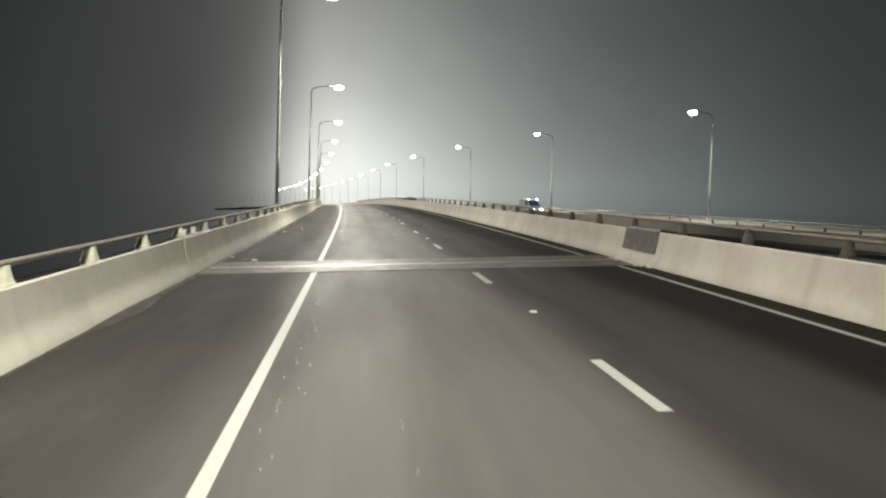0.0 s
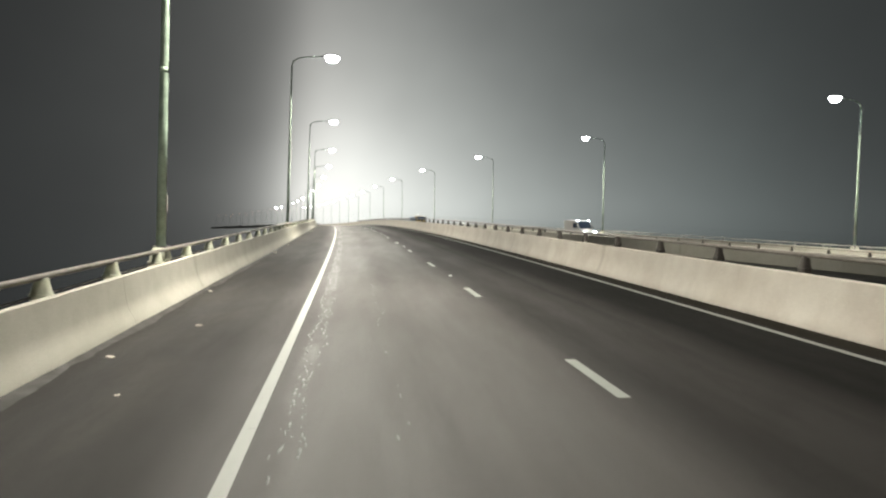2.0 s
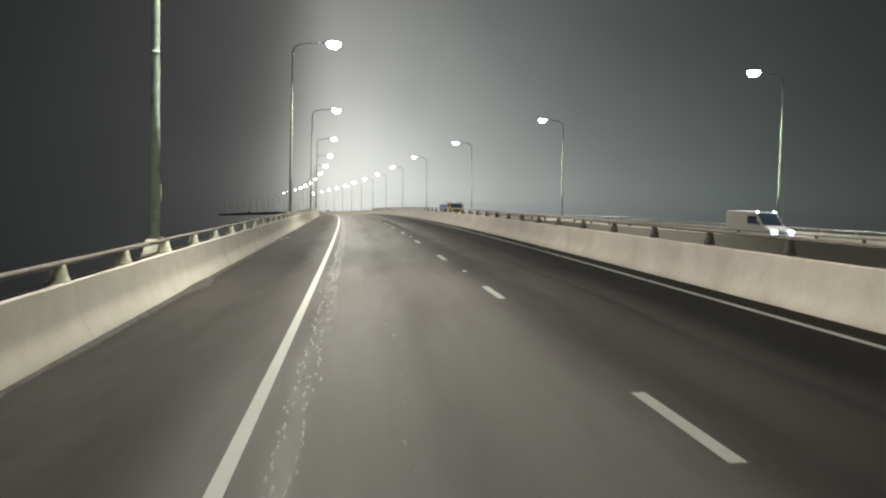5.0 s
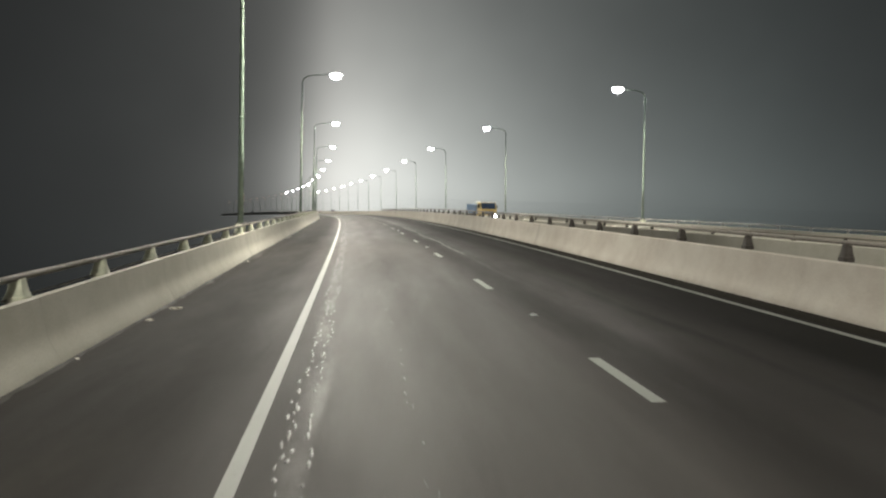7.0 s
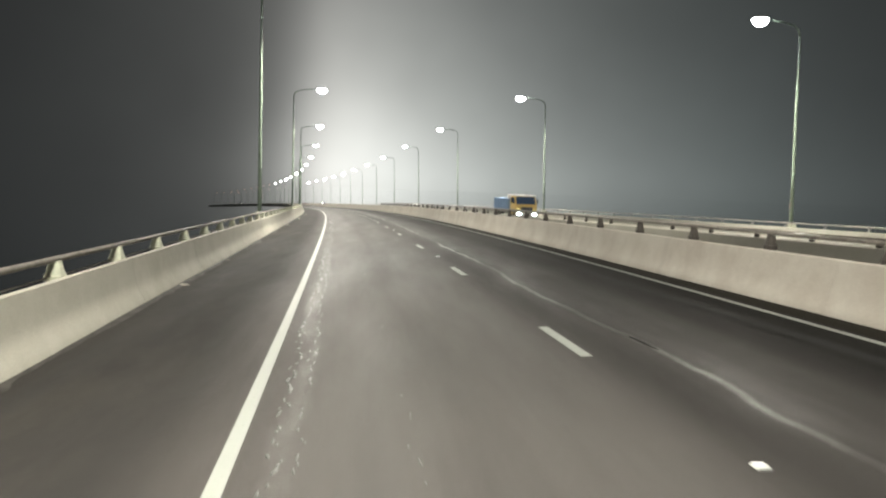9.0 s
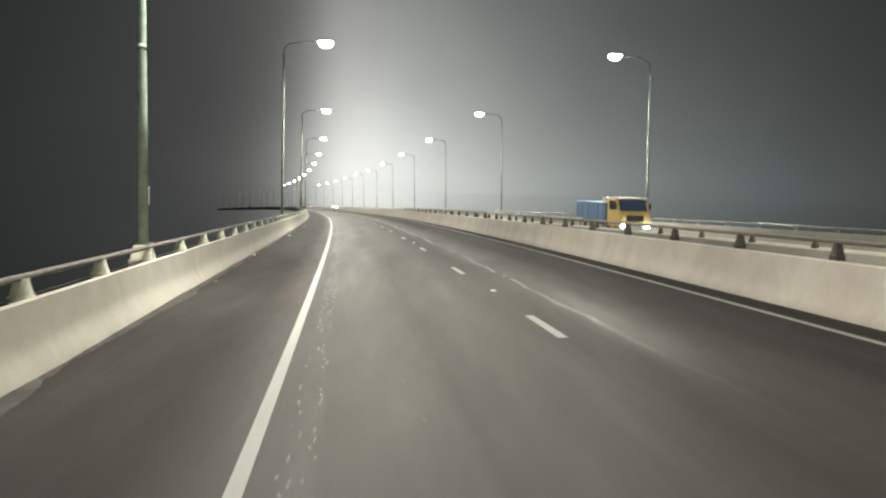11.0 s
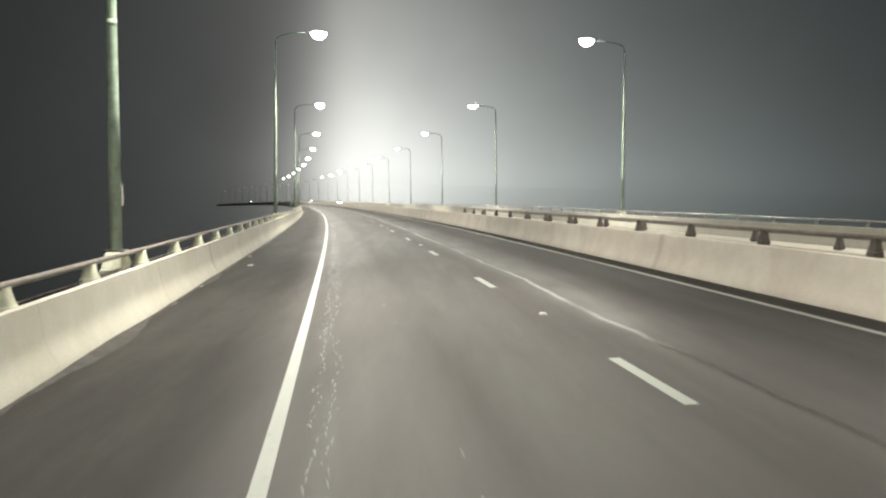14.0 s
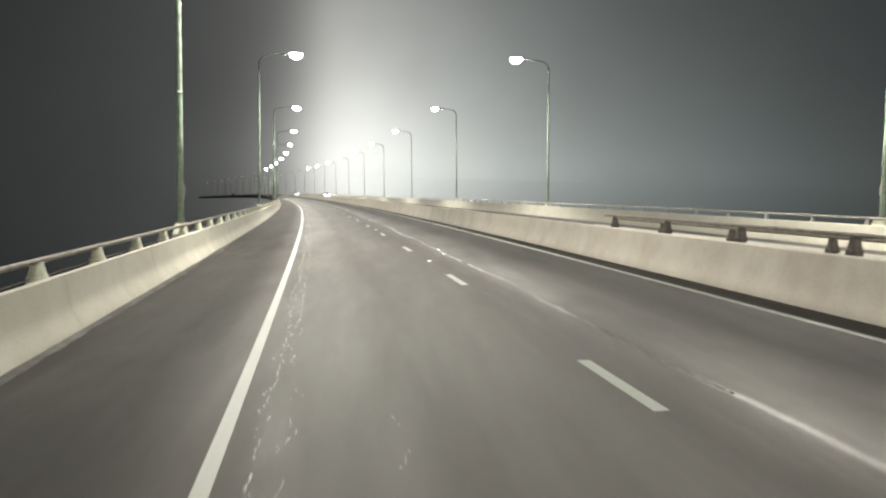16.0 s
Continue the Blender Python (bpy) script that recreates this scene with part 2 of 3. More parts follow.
def concrete(name, light=(0.48, 0.466, 0.400), dirt=(0.35, 0.33, 0.262), sheen=0.62, joints=None):
    q = Mat(name, 0.78)
    big = q.ramp(q.noise(0.8, 7, 0.66), (0.36, 0.0), (0.62, 1.0))
    drips = q.ramp(q.noise(2.2, 5, 0.7, (1, 1, 0.12)), (0.52, 0.0), (0.72, 1.0))
    col = q.mix(big, q.mix(0.50, dirt, light), light)
    col = q.mix(q.calc("MULTIPLY", drips, 0.07), col, dirt)
    info = q.t.nodes.new("ShaderNodeObjectInfo")
    col = q.mix(q.calc("MULTIPLY", info.outputs["Random"], 0.22), col, q.mix(0.3, light, dirt))
    col = q.mix(1.0, col, q.mix(q.noise(45, 3), (0.74, 0.74, 0.73), (1.12, 1.12, 1.12)), "MULTIPLY")
    if joints is not None:
        # grime that has run down beside the open joints, heavier at some than at others
        uv = q.t.nodes.new("ShaderNodeUVMap")
        uv.uv_map = "lanes"
        sep = q.t.nodes.new("ShaderNodeSeparateXYZ")
        q.link(uv.outputs[0], sep.inputs[0])
        s = q.calc("ADD", sep.outputs[1], q.calc("MULTIPLY", q.calc("SUBTRACT", q.noise(5, 4, 0.7), 0.5), 0.14))
        off = q.calc("PINGPONG", q.calc("SUBTRACT", s, joints - 600.0), 3.0)
        heavy = q.ramp(q.noise(0.11, 2, 0.5, (0.02, 1, 1), "UV"), (0.50, 0.02), (0.72, 0.5))
        col = q.mix(q.calc("MULTIPLY", band(q, off, 0.0, 0.10, 0.16), heavy), col, tuple(v * 0.5 for v in dirt))
    q.color(col)
    q.roughness(q.ramp(q.noise(3, 4), (0.3, sheen), (0.7, sheen + 0.28)))
    q.bump(q.noise(30, 5, 0.65), 0.25, 0.006)
    return q.m


def paint(name, col, wear, rough=0.55):
    q = Mat(name, rough)
    chips = q.ramp(q.noise(14, 6, 0.75), (0.60, 0.0), (0.70, 1.0))
    stain = q.ramp(q.noise(0.9, 4), (0.3, 0.0), (0.8, 1.0))
    c = q.mix(q.calc("MULTIPLY", stain, 0.3), col, tuple(v * 0.6 for v in col))
    q.color(q.mix(q.calc("MULTIPLY", chips, wear), c, (0.07, 0.067, 0.062)))
    q.bump(q.noise(90, 2), 0.2, 0.003)
    return q.m


def metal(name, col, rough=0.45, metallic=0.8):
    q = Mat(name, rough, metallic)
    q.color(q.mix(q.ramp(q.noise(5, 5, 0.6), (0.35, 0.0), (0.7, 1.0)), col, tuple(v * 0.6 for v in col)))
    q.roughness(q.ramp(q.noise(11, 4), (0.3, rough - 0.1), (0.7, rough + 0.12)))
    return q.m


def plain(name, col, rough=0.5, metallic=0.0):
    q = Mat(name, rough, metallic)
    q.color(q.mix(q.noise(7, 4), col, tuple(v * 0.8 for v in col)))
    return q.m


def glowing(name, col, strength):
    q = Mat(name, 0.4)
    q.color((0.8, 0.8, 0.8))
    q.b.inputs["Emission Color"].default_value = (*col, 1)
    q.b.inputs["Emission Strength"].default_value = strength
    return q.m


ASPHALT = asphalt("asphalt")
ASPHALT_FAR = asphalt("asphalt_other", False)
CONCRETE = concrete("parapet_concrete", joints=3.5)
CONCRETE_MEDIAN = concrete("median_concrete", (0.66, 0.62, 0.545), (0.40, 0.335, 0.275), joints=5.5)
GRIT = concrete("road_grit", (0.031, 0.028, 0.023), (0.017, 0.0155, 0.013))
DECK = concrete("deck_concrete", (0.33, 0.32, 0.29), (0.2, 0.19, 0.17))
NOSING = concrete("nosing_concrete", (0.078, 0.067, 0.055), (0.032, 0.028, 0.024), 0.44)
WHITE = paint("road_paint", (0.305, 0.32, 0.292), 0.7)
GALV = metal("galvanised_steel", (0.52, 0.50, 0.45), 0.5, 0.55)
POST = metal("cast_post_steel", (0.62, 0.64, 0.50), 0.65, 0.0)
# darker copy of the post steel: backlit shade is put into the colour
BACKLIT = metal("backlit_post_steel", (0.085, 0.074, 0.064), 0.7, 0.0)
GREY = metal("grey_post_steel", (0.25, 0.25, 0.235), 0.65, 0.0)
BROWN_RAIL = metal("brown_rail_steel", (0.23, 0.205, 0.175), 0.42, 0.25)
RAIL = metal("rail_steel", (0.205, 0.188, 0.162), 0.7, 0.1)
POLE = metal("pole_steel", (0.40, 0.51, 0.40), 0.7, 0.0)
RUSTY = metal("cover_plate_steel", (0.11, 0.094, 0.084), 0.6, 0.2)
COMB = metal("comb_steel", (0.20, 0.19, 0.175), 0.42, 0.5)
DARK_STEEL = metal("dark_steel", (0.09, 0.09, 0.09), 0.45, 0.6)
HOUSING = metal("lamp_housing", (0.45, 0.46, 0.46), 0.4, 0.5)
BOWL = glowing("lamp_bowl", (0.95, 0.98, 1.0), 45.0)
# dimmer, warmer bowl: what haze takes from far lamps is put into the emission
HAZED_BOWL = glowing("hazed_lamp_bowl", (1.0, 0.58, 0.38), 0.4)
HEADLIGHT = glowing("headlight", (0.72, 0.94, 1.0), 60.0)
# brighter copy of the headlight: the glare of far headlights is put into emission
FAR_HEADLIGHT = glowing("far_headlight", (1.0, 0.96, 0.9), 120.0)
TAILLIGHT = glowing("tail_light", (1.0, 0.025, 0.012), 60.0)
STUD = plain("stud_ceramic", (0.58, 0.60, 0.57), 0.3)
LENS = plain("stud_lens", (0.85, 0.88, 0.9), 0.1)
PAPER = plain("litter_paper", (0.72, 0.68, 0.58), 0.8)
RED_PAPER = plain("litter_carton", (0.42, 0.16, 0.09), 0.6)
RUBBER = plain("rubber", (0.02, 0.02, 0.02), 0.8)
GLASS = plain("vehicle_glass", (0.05, 0.07, 0.11), 0.1)
YELLOW = plain("yellow_cab_paint", (0.78, 0.57, 0.20), 0.4)
BLUE = plain("blue_body_paint", (0.17, 0.27, 0.42), 0.5)
WINDSCREEN = plain("blue_tinted_windscreen", (0.07, 0.11, 0.19), 0.12)
WHITE_BODY = plain("white_cab_paint", (0.75, 0.74, 0.70), 0.4)
VAN_PAINT = plain("pale_van_paint", (0.52, 0.52, 0.51), 0.4)
SILVER = plain("silver_car_paint", (0.45, 0.46, 0.47), 0.3, 0.4)


def water():
    """Dead calm water as a metallic mirror, standing in for haze over the horizon."""
    q = Mat("night_water", 0.0, 0.92, 1.0)
    q.color(q.mix(q.noise(0.03, 4), (0.80, 0.82, 0.83), (0.90, 0.92, 0.92)))
    return q.m


WATER = water()


def tar():
    q = Mat("bled_tar", 0.4, 0.0, 0.5)
    q.color(q.mix(q.noise(20, 4), (0.02, 0.02, 0.021), (0.05, 0.049, 0.047)))
    q.roughness(q.ramp(q.noise(9, 4, 0.6), (0.3, 0.28), (0.7, 0.5)))
    q.bump(q.noise(60, 4, 0.6), 0.5, 0.004)
    return q.m


TAR = tar()


# ---- building helpers ----
def mesh_of(name, verts, faces, mat, smooth=False, uvs=None):
    me = bpy.data.meshes.new(name)
    me.from_pydata([tuple(v) for v in verts], [], faces)
    me.materials.append(mat)
    if smooth:
        me.polygons.foreach_set("use_smooth", [True] * len(me.polygons))
    if uvs:
        layer = me.uv_layers.new(name="lanes")
        for loop in me.loops:
            layer.data[loop.index].uv = uvs[loop.vertex_index]
    me.update()
    return me


def sweep(name, place, profile, stations, mat, closed=True, smooth=False):
    """A profile of (across, up) pairs, run along the stations."""
    n, verts, uvs, faces = len(profile), [], [], []
    for s in stations:
        for u, z in profile:
            verts.append(place(s, u, z))
            uvs.append((u, s))
    for i in range(len(stations) - 1):
        for j in range(n if closed else n - 1):
            a, b = i * n + j, i * n + (j + 1) % n
            faces.append((a, b, b + n, a + n))
    if closed:
        faces += [tuple(range(n - 1, -1, -1)), tuple(range((len(stations) - 1) * n, len(stations) * n))]
    me = mesh_of(name, verts, faces, mat, smooth, uvs)
    if closed and smooth:
        me.set_sharp_from_angle(angle=radians(28))
    return me


def run(a, b, step):
    n = max(1, round((b - a) / step))
    return [a + (b - a) * i / n for i in range(n + 1)]


def part(name, mesh, parent, label="", m=None):
    """One mesh object under a thing or under a part."""
    ob = new(name, mesh)
    ob.parent = parent
    if m is not None:
        ob.matrix_basis = m
    return tagged(ob, label)


def solid(name, bm, mat, smooth=False):
    me = bpy.data.meshes.new(name)
    bmesh.ops.recalc_face_normals(bm, faces=bm.faces)
    bm.to_mesh(me)
    bm.free()
    me.materials.append(mat)
    if smooth:
        me.polygons.foreach_set("use_smooth", [True] * len(me.polygons))
    return me


def box_mesh(name, size, mat, centre=(0, 0, 0), bevel=0.0, taper=None):
    bm = bmesh.new()
    bmesh.ops.create_cube(bm, size=1)
    for v in bm.verts:
        k = taper if taper and v.co.z > 0 else (1, 1)
        v.co = Vector((v.co.x * size[0] * k[0], v.co.y * size[1] * k[1], v.co.z * size[2])) + Vector(centre)
    if bevel:
        bmesh.ops.bevel(bm, geom=bm.edges[:], offset=bevel, segments=2, affect="EDGES", profile=0.6)
    return solid(name, bm, mat)


def tube_mesh(name, points, radii, mat, sides=10):
    bm, rings = bmesh.new(), []
    for i, p in enumerate(points):
        p = Vector(p)
        d = (Vector(points[min(i + 1, len(points) - 1)]) - Vector(points[max(i - 1, 0)])).normalized()
        side = d.cross(Vector((0, 1, 0.001))).normalized()
        top = side.cross(d).normalized()
        rings.append([bm.verts.new(p + radii[i] * (math.cos(a) * side + math.sin(a) * top)) for a in [2 * math.pi * k / sides for k in range(sides)]])
    for a, b in zip(rings, rings[1:]):
        for k in range(sides):
            bm.faces.new((a[k], a[(k + 1) % sides], b[(k + 1) % sides], b[k]))
    bm.faces.new(rings[0][::-1])
    bm.faces.new(rings[-1])
    return solid(name, bm, mat, True)


def extrude_mesh(name, outline, width, mat, bevel=0.0, axis="x"):
    """An outline of (y, z) pairs drawn out by width across x."""
    bm = bmesh.new()
    a = [bm.verts.new((-width / 2, y, z)) for y, z in outline]
    b = [bm.verts.new((width / 2, y, z)) for y, z in outline]
    n = len(outline)
    bm.faces.new(a)
    bm.faces.new(b[::-1])
    for i in range(n):
        bm.faces.new((a[i], b[i], b[(i + 1) % n], a[(i + 1) % n]))
    if bevel:
        bmesh.ops.bevel(bm, geom=bm.edges[:], offset=bevel, segments=2, affect="EDGES", profile=0.6)
    return solid(name, bm, mat)


def empty(name, place, label, category, group="", kind=""):
    ob = new(name)
    ob.matrix_basis = Matrix.Translation(place)
    ob.empty_display_size = 0.2
    return tagged(ob, label, category, group, kind)


def thing(name, label, category, group="", kind=""):
    return empty(name, (0, 0, 0), label, category, group, kind)


# ---- water and decks ----
bm = bmesh.new()
bmesh.ops.create_circle(bm, cap_ends=True, radius=4600, segments=64)
sea = new("water", solid("water", bm, WATER))
sea.matrix_basis = Matrix.Translation((0, 0, -70))
tagged(sea, "dark calm sea water at night below the bridge", "sea", kind="structure")

LANE = 3.638
JOINT = (42.3, 45.2)
road_s = run(-40, 330, 2.5) + run(330, 966, 6)[1:]
tagged(new("road", sweep("road", at, [(-2.75, 0.0), (0, 0), (LANE, 0), (2 * LANE, 0), (7.9, 0.0)], road_s, ASPHALT, False)),
       "dark grey worn asphalt carriageway with shiny wheel tracks", "road", kind="structure")
tagged(new("bridge_deck", sweep("bridge_deck", at, [(-3.62, -0.35), (-2.5, -0.012), (7.7, -0.012), (8.55, -0.35), (8.3, -0.6), (6, -0.75), (5, -1.1), (0, -1.1), (-1, -0.75), (-3.4, -0.6)], road_s, DECK)),
       "grey concrete box girder deck of the sea bridge", "bridge deck", kind="structure")
other_s = run(-36, 330, 3.0) + run(330, 966, 6)[1:]
WIDE = 10.62
tagged(new("opposite_road", sweep("opposite_road", over, [(0.0, 0.0), (WIDE, 0.0)], other_s, ASPHALT_FAR, False)),
       "dark asphalt carriageway of the opposite direction", "road", kind="structure")
tagged(new("opposite_deck", sweep("opposite_deck", over, [(-0.25, -0.35), (0.2, -0.012), (WIDE - 0.2, -0.012), (WIDE + 0.85, -0.35), (WIDE + 0.6, -0.6), (8.5, -0.75), (7.5, -1.1), (2.5, -1.1), (1.5, -0.75), (0, -0.6)], other_s, DECK)),
       "grey concrete deck of the opposite carriageway", "bridge deck", kind="structure")

# ---- road markings ----
def stripe(name, place, u, width, a, b, label, step=2.5, parent=None):
    me = sweep(name, place, [(u - width / 2, 0.005), (u + width / 2, 0.005)], run(a, b, step), WHITE, False)
    if parent:
        return part(name, me, parent)
    return tagged(new(name, me), label, "road marking", "road markings", "structure")


for a, b in ((-38, JOINT[0]), (JOINT[1], 900)):
    stripe("left_edge_line", at, 0.005, 0.13, a, b, "solid white edge line along the hard shoulder")
    stripe("right_edge_line", at, 2 * LANE, 0.115, a, b, "solid white edge line beside the median barrier")
lane_line = thing("lane_line", "broken white lane line between the two lanes", "road marking", "road markings", "structure")
for k in range(-7, 44):
    end = 32.47 + 9 * k
    stripe("dash", at, LANE, 0.14, end - 2.0, end, "", 2.1, lane_line)
stripe("opposite_edge_line", over, 0.6, 0.15, -30, 800, "solid white edge line of the opposite carriageway", 3)
stripe("opposite_edge_line", over, 7.9, 0.15, -30, 800, "solid white edge line along the opposite hard shoulder", 3)
other_line = thing("opposite_lane_line", "broken white lane line of the opposite carriageway", "road marking", "road markings", "structure")
for k in range(4, 44):
    stripe("dash", over, 4.25, 0.15, 9 * k, 9 * k + 2.1, "", 2.1, other_line)

# ---- concrete parapets: six-metre lengths with open joints ----
FACE = [(0.0, -0.03), (-0.008, 0.05), (-0.03, 0.12), (-0.062, 0.20), (-0.098, 0.30), (-0.128, 0.42), (-0.152, 0.55), (-0.175, 0.70), (-0.195, 0.835), (-0.225, 0.86),
        (-0.255, 0.857), (-0.50, 0.785), (-0.522, 0.76), (-0.535, -0.30), (-0.30, -0.36)]


def parapet(name, place, foot, side, start, stop, joint, label, split=430, mat=None, toe=0.0, tall=1.0):
    """side -1: the wall stands left of its foot, +1: right."""
    wall, mat = thing(name, label, "parapet", kind="structure"), mat or CONCRETE
    prof = [(foot - side * (u + toe * max(0.0, 1 - max(z, 0) / 0.3) * (u > -0.2)), z * tall) for u, z in FACE]
    if side > 0:
        prof = prof[::-1]
    first = joint - 6 * math.ceil((joint - start) / 6)
    s = first
    while s < split and s < stop:
        part("panel", sweep("panel", place, prof, run(s + 0.003, min(s + 5.997, stop), 2), mat, True, True), wall)
        s += 6
    core = [(foot - side * u, z) for u, z in ((-0.16, -0.25), (-0.25, 0.3), (-0.29, 0.76), (-0.46, 0.72), (-0.49, -0.25))]
    part("joint_filler", sweep("joint_filler", place, core, run(first, min(split, stop), 3), DECK), wall, "grey joint filler")
    if stop > split:
        tagged(part("far_length", sweep("far_length", place, prof, run(s, stop, 6), mat), wall), kind="stuff")
    return wall


parapet("parapet_left", at, -2.745, -1, -36, 960, 63.5, "pale concrete parapet along the hard shoulder, weathered and streaked", toe=0.06)
parapet("parapet_median", at, 7.885, 1, -36, 960, 47.5, "pale concrete median parapet, stained at its joints", mat=CONCRETE_MEDIAN, tall=0.955)
parapet("parapet_opposite_inner", over, 0.0, -1, 30, 254, 50.0, "pale concrete inner parapet of the opposite carriageway")
parapet("parapet_opposite_outer", over, WIDE, 1, 30, 960, 50.0, "pale concrete outer parapet of the opposite carriageway")


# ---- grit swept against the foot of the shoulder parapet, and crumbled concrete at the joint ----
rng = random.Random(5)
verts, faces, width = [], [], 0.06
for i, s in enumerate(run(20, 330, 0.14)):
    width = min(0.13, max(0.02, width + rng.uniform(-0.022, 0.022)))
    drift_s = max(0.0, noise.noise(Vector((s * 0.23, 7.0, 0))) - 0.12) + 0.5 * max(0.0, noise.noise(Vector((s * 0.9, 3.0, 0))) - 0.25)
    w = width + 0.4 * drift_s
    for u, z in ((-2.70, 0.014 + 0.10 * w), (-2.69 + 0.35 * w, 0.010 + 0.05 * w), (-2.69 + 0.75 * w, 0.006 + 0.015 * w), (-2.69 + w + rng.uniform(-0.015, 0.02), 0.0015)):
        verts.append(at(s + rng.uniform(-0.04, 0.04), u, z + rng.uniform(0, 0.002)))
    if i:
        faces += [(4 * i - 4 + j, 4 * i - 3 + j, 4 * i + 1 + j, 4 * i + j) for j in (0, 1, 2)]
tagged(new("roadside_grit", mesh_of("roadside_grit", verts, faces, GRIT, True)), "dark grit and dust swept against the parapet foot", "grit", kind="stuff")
bm = bmesh.new()
for i in range(46):
    m = Matrix.Translation(at(rng.uniform(41.4, 44.4), 7.87 - abs(rng.gauss(0, 0.10)), 0.012)) @ Matrix.Rotation(rng.uniform(0, 6), 4, "Z")
    k = rng.uniform(0.012, 0.05)
    bmesh.ops.create_icosphere(bm, subdivisions=1, radius=1, matrix=m @ Matrix.Diagonal((k, 1.4 * k, 0.8 * k, 1)))
tagged(new("concrete_rubble", solid("concrete_rubble", bm, CONCRETE_MEDIAN)), "crumbled pale concrete bits at the median parapet foot", "rubble", kind="stuff")


# ---- tar that has bled up through the cracks of the near wheel track, in broken glossy beads ----
def tar_beads(name, u, sway, spans, seed, label):
    """Runs of low domed beads that wander along the road; spans: from, to, share of the length that has bled, widest bead."""
    rng, verts, faces = random.Random(seed), [], []
    for a, b, share, widest in spans:
        s = a
        while s < b:
            length = rng.uniform(0.04, 0.26)
            if rng.random() < share:
                n = max(4, round(length / 0.04))
                wide = widest * rng.uniform(0.45, 1.0)
                off = rng.gauss(0, 0.028)
                for i in range(n + 1):
                    f, q = i / n, s + length * i / n
                    mid = u + off + sway * (noise.noise(Vector((q * 0.35, seed, 0))) + 0.55 * noise.noise(Vector((q * 1.9, seed, 5))))
                    w = 0.68 * wide * (0.12 + math.sin(math.pi * f) ** 0.6 * rng.uniform(0.6, 1.0))
                    lift = 0.085 * w + 0.001
                    for across, up in ((-0.5, -0.002), (-0.36, 0.62), (-0.1, 1.0), (0.22, 0.85), (0.5, -0.002)):
                        verts.append(at(q, mid + across * w, up * lift if up > 0 else up))
                    if i:
                        k = len(verts) - 10
                        faces += [(k + j, k + j + 1, k + j + 6, k + j + 5) for j in range(4)]
            s += length * rng.uniform(0.75, 1.15)
    tagged(new(name, mesh_of(name, verts, faces, TAR, True)), label, "tar", kind="stuff")


tar_beads("tar_crack", 0.32, 0.11, ((24, 56, 0.22, 0.05), (56, 112, 0.8, 0.065), (112, 165, 0.72, 0.08), (165, 203, 0.5, 0.06), (203, 262, 0.8, 0.05), (262, 330, 0.5, 0.06)), 3,
          "glossy black tar bled along a crack beside the edge line")
tar_beads("tar_crack", 0.48, 0.09, ((24, 56, 0.15, 0.05), (56, 112, 0.6, 0.06), (112, 165, 0.55, 0.07), (165, 203, 0.4, 0.06), (203, 262, 0.6, 0.045), (262, 330, 0.4, 0.05)), 8,
          "second broken line of glossy tar in the wheel track")
tar_beads("tar_crack", 1.38, 0.10, ((24, 60, 0.07, 0.05), (60, 130, 0.16, 0.045), (130, 240, 0.05, 0.04)), 12, "sparse glossy tar flecks along the lane")


# ---- steel rails on the parapets ----
def post_mesh(mat, slim=1.0):
    """A cast post: a foot plate, a bell-shaped body and a narrow head under the rail."""
    levels = ((-0.05, 0.150, 0.128), (0.022, 0.150, 0.128), (0.030, 0.135, 0.116), (0.07, 0.122, 0.104), (0.115, 0.106, 0.094), (0.16, 0.095, 0.084), (0.225, 0.086, 0.074))
    bm, rings = bmesh.new(), []
    for z, along, across in levels:
        ring = []
        for k in range(16):
            a = 2 * math.pi * (k + 0.5) / 16
            c, s = math.cos(a), math.sin(a)
            ring.append(bm.verts.new((slim * across * math.copysign(abs(c) ** 0.45, c), slim * along * math.copysign(abs(s) ** 0.45, s), z)))
        rings.append(ring)
    for p, q in zip(rings, rings[1:]):
        for k in range(16):
            bm.faces.new((p[k], p[(k + 1) % 16], q[(k + 1) % 16], q[k]))
    bm.faces.new(rings[0][::-1])
    bm.faces.new(rings[-1])
    return solid("post", bm, mat)


POST_MESH, BACKLIT_POST_MESH, GREY_POST_MESH = post_mesh(POST), post_mesh(BACKLIT, 0.72), post_mesh(GREY, 0.62)
BAY = 2.99
RAIL_Z = 1.10


def railing(name, place, turn, u, side, start, stop, phase, label, lower=True, posts=430, steel=None, post=None, thick=0.045):
    steel, post = steel or RAIL, post or POST_MESH
    rail = empty(name, place(start, u, 0.86), label, "guard rail", "bridge railings")
    back = rail.matrix_basis.inverted()
    ring = [(u + thick * math.cos(a), RAIL_Z + thick * math.sin(a)) for a in [2 * math.pi * k / 12 for k in range(12)]]
    part("top_rail", sweep("top_rail", place, ring, run(start, stop, 3), steel, True, True), rail, "", back)
    if lower:
        low = [(u + side * 0.075 + 0.014 * math.cos(a), 0.847 + 0.014 * math.sin(a)) for a in [2 * math.pi * k / 8 for k in range(8)]]
        part("cable_pipe", sweep("cable_pipe", place, low, run(start, stop, 3), RAIL, True, True), rail, "thin grey steel conduit", back)
    s = phase - BAY * math.floor((phase - start) / BAY)
    while s < min(stop, posts):
        part("post", post, rail, "", back @ Matrix.Translation(place(s, u, 0.858)) @ Matrix.Rotation(turn(s), 4, "Z"))
        s += BAY
    return rail


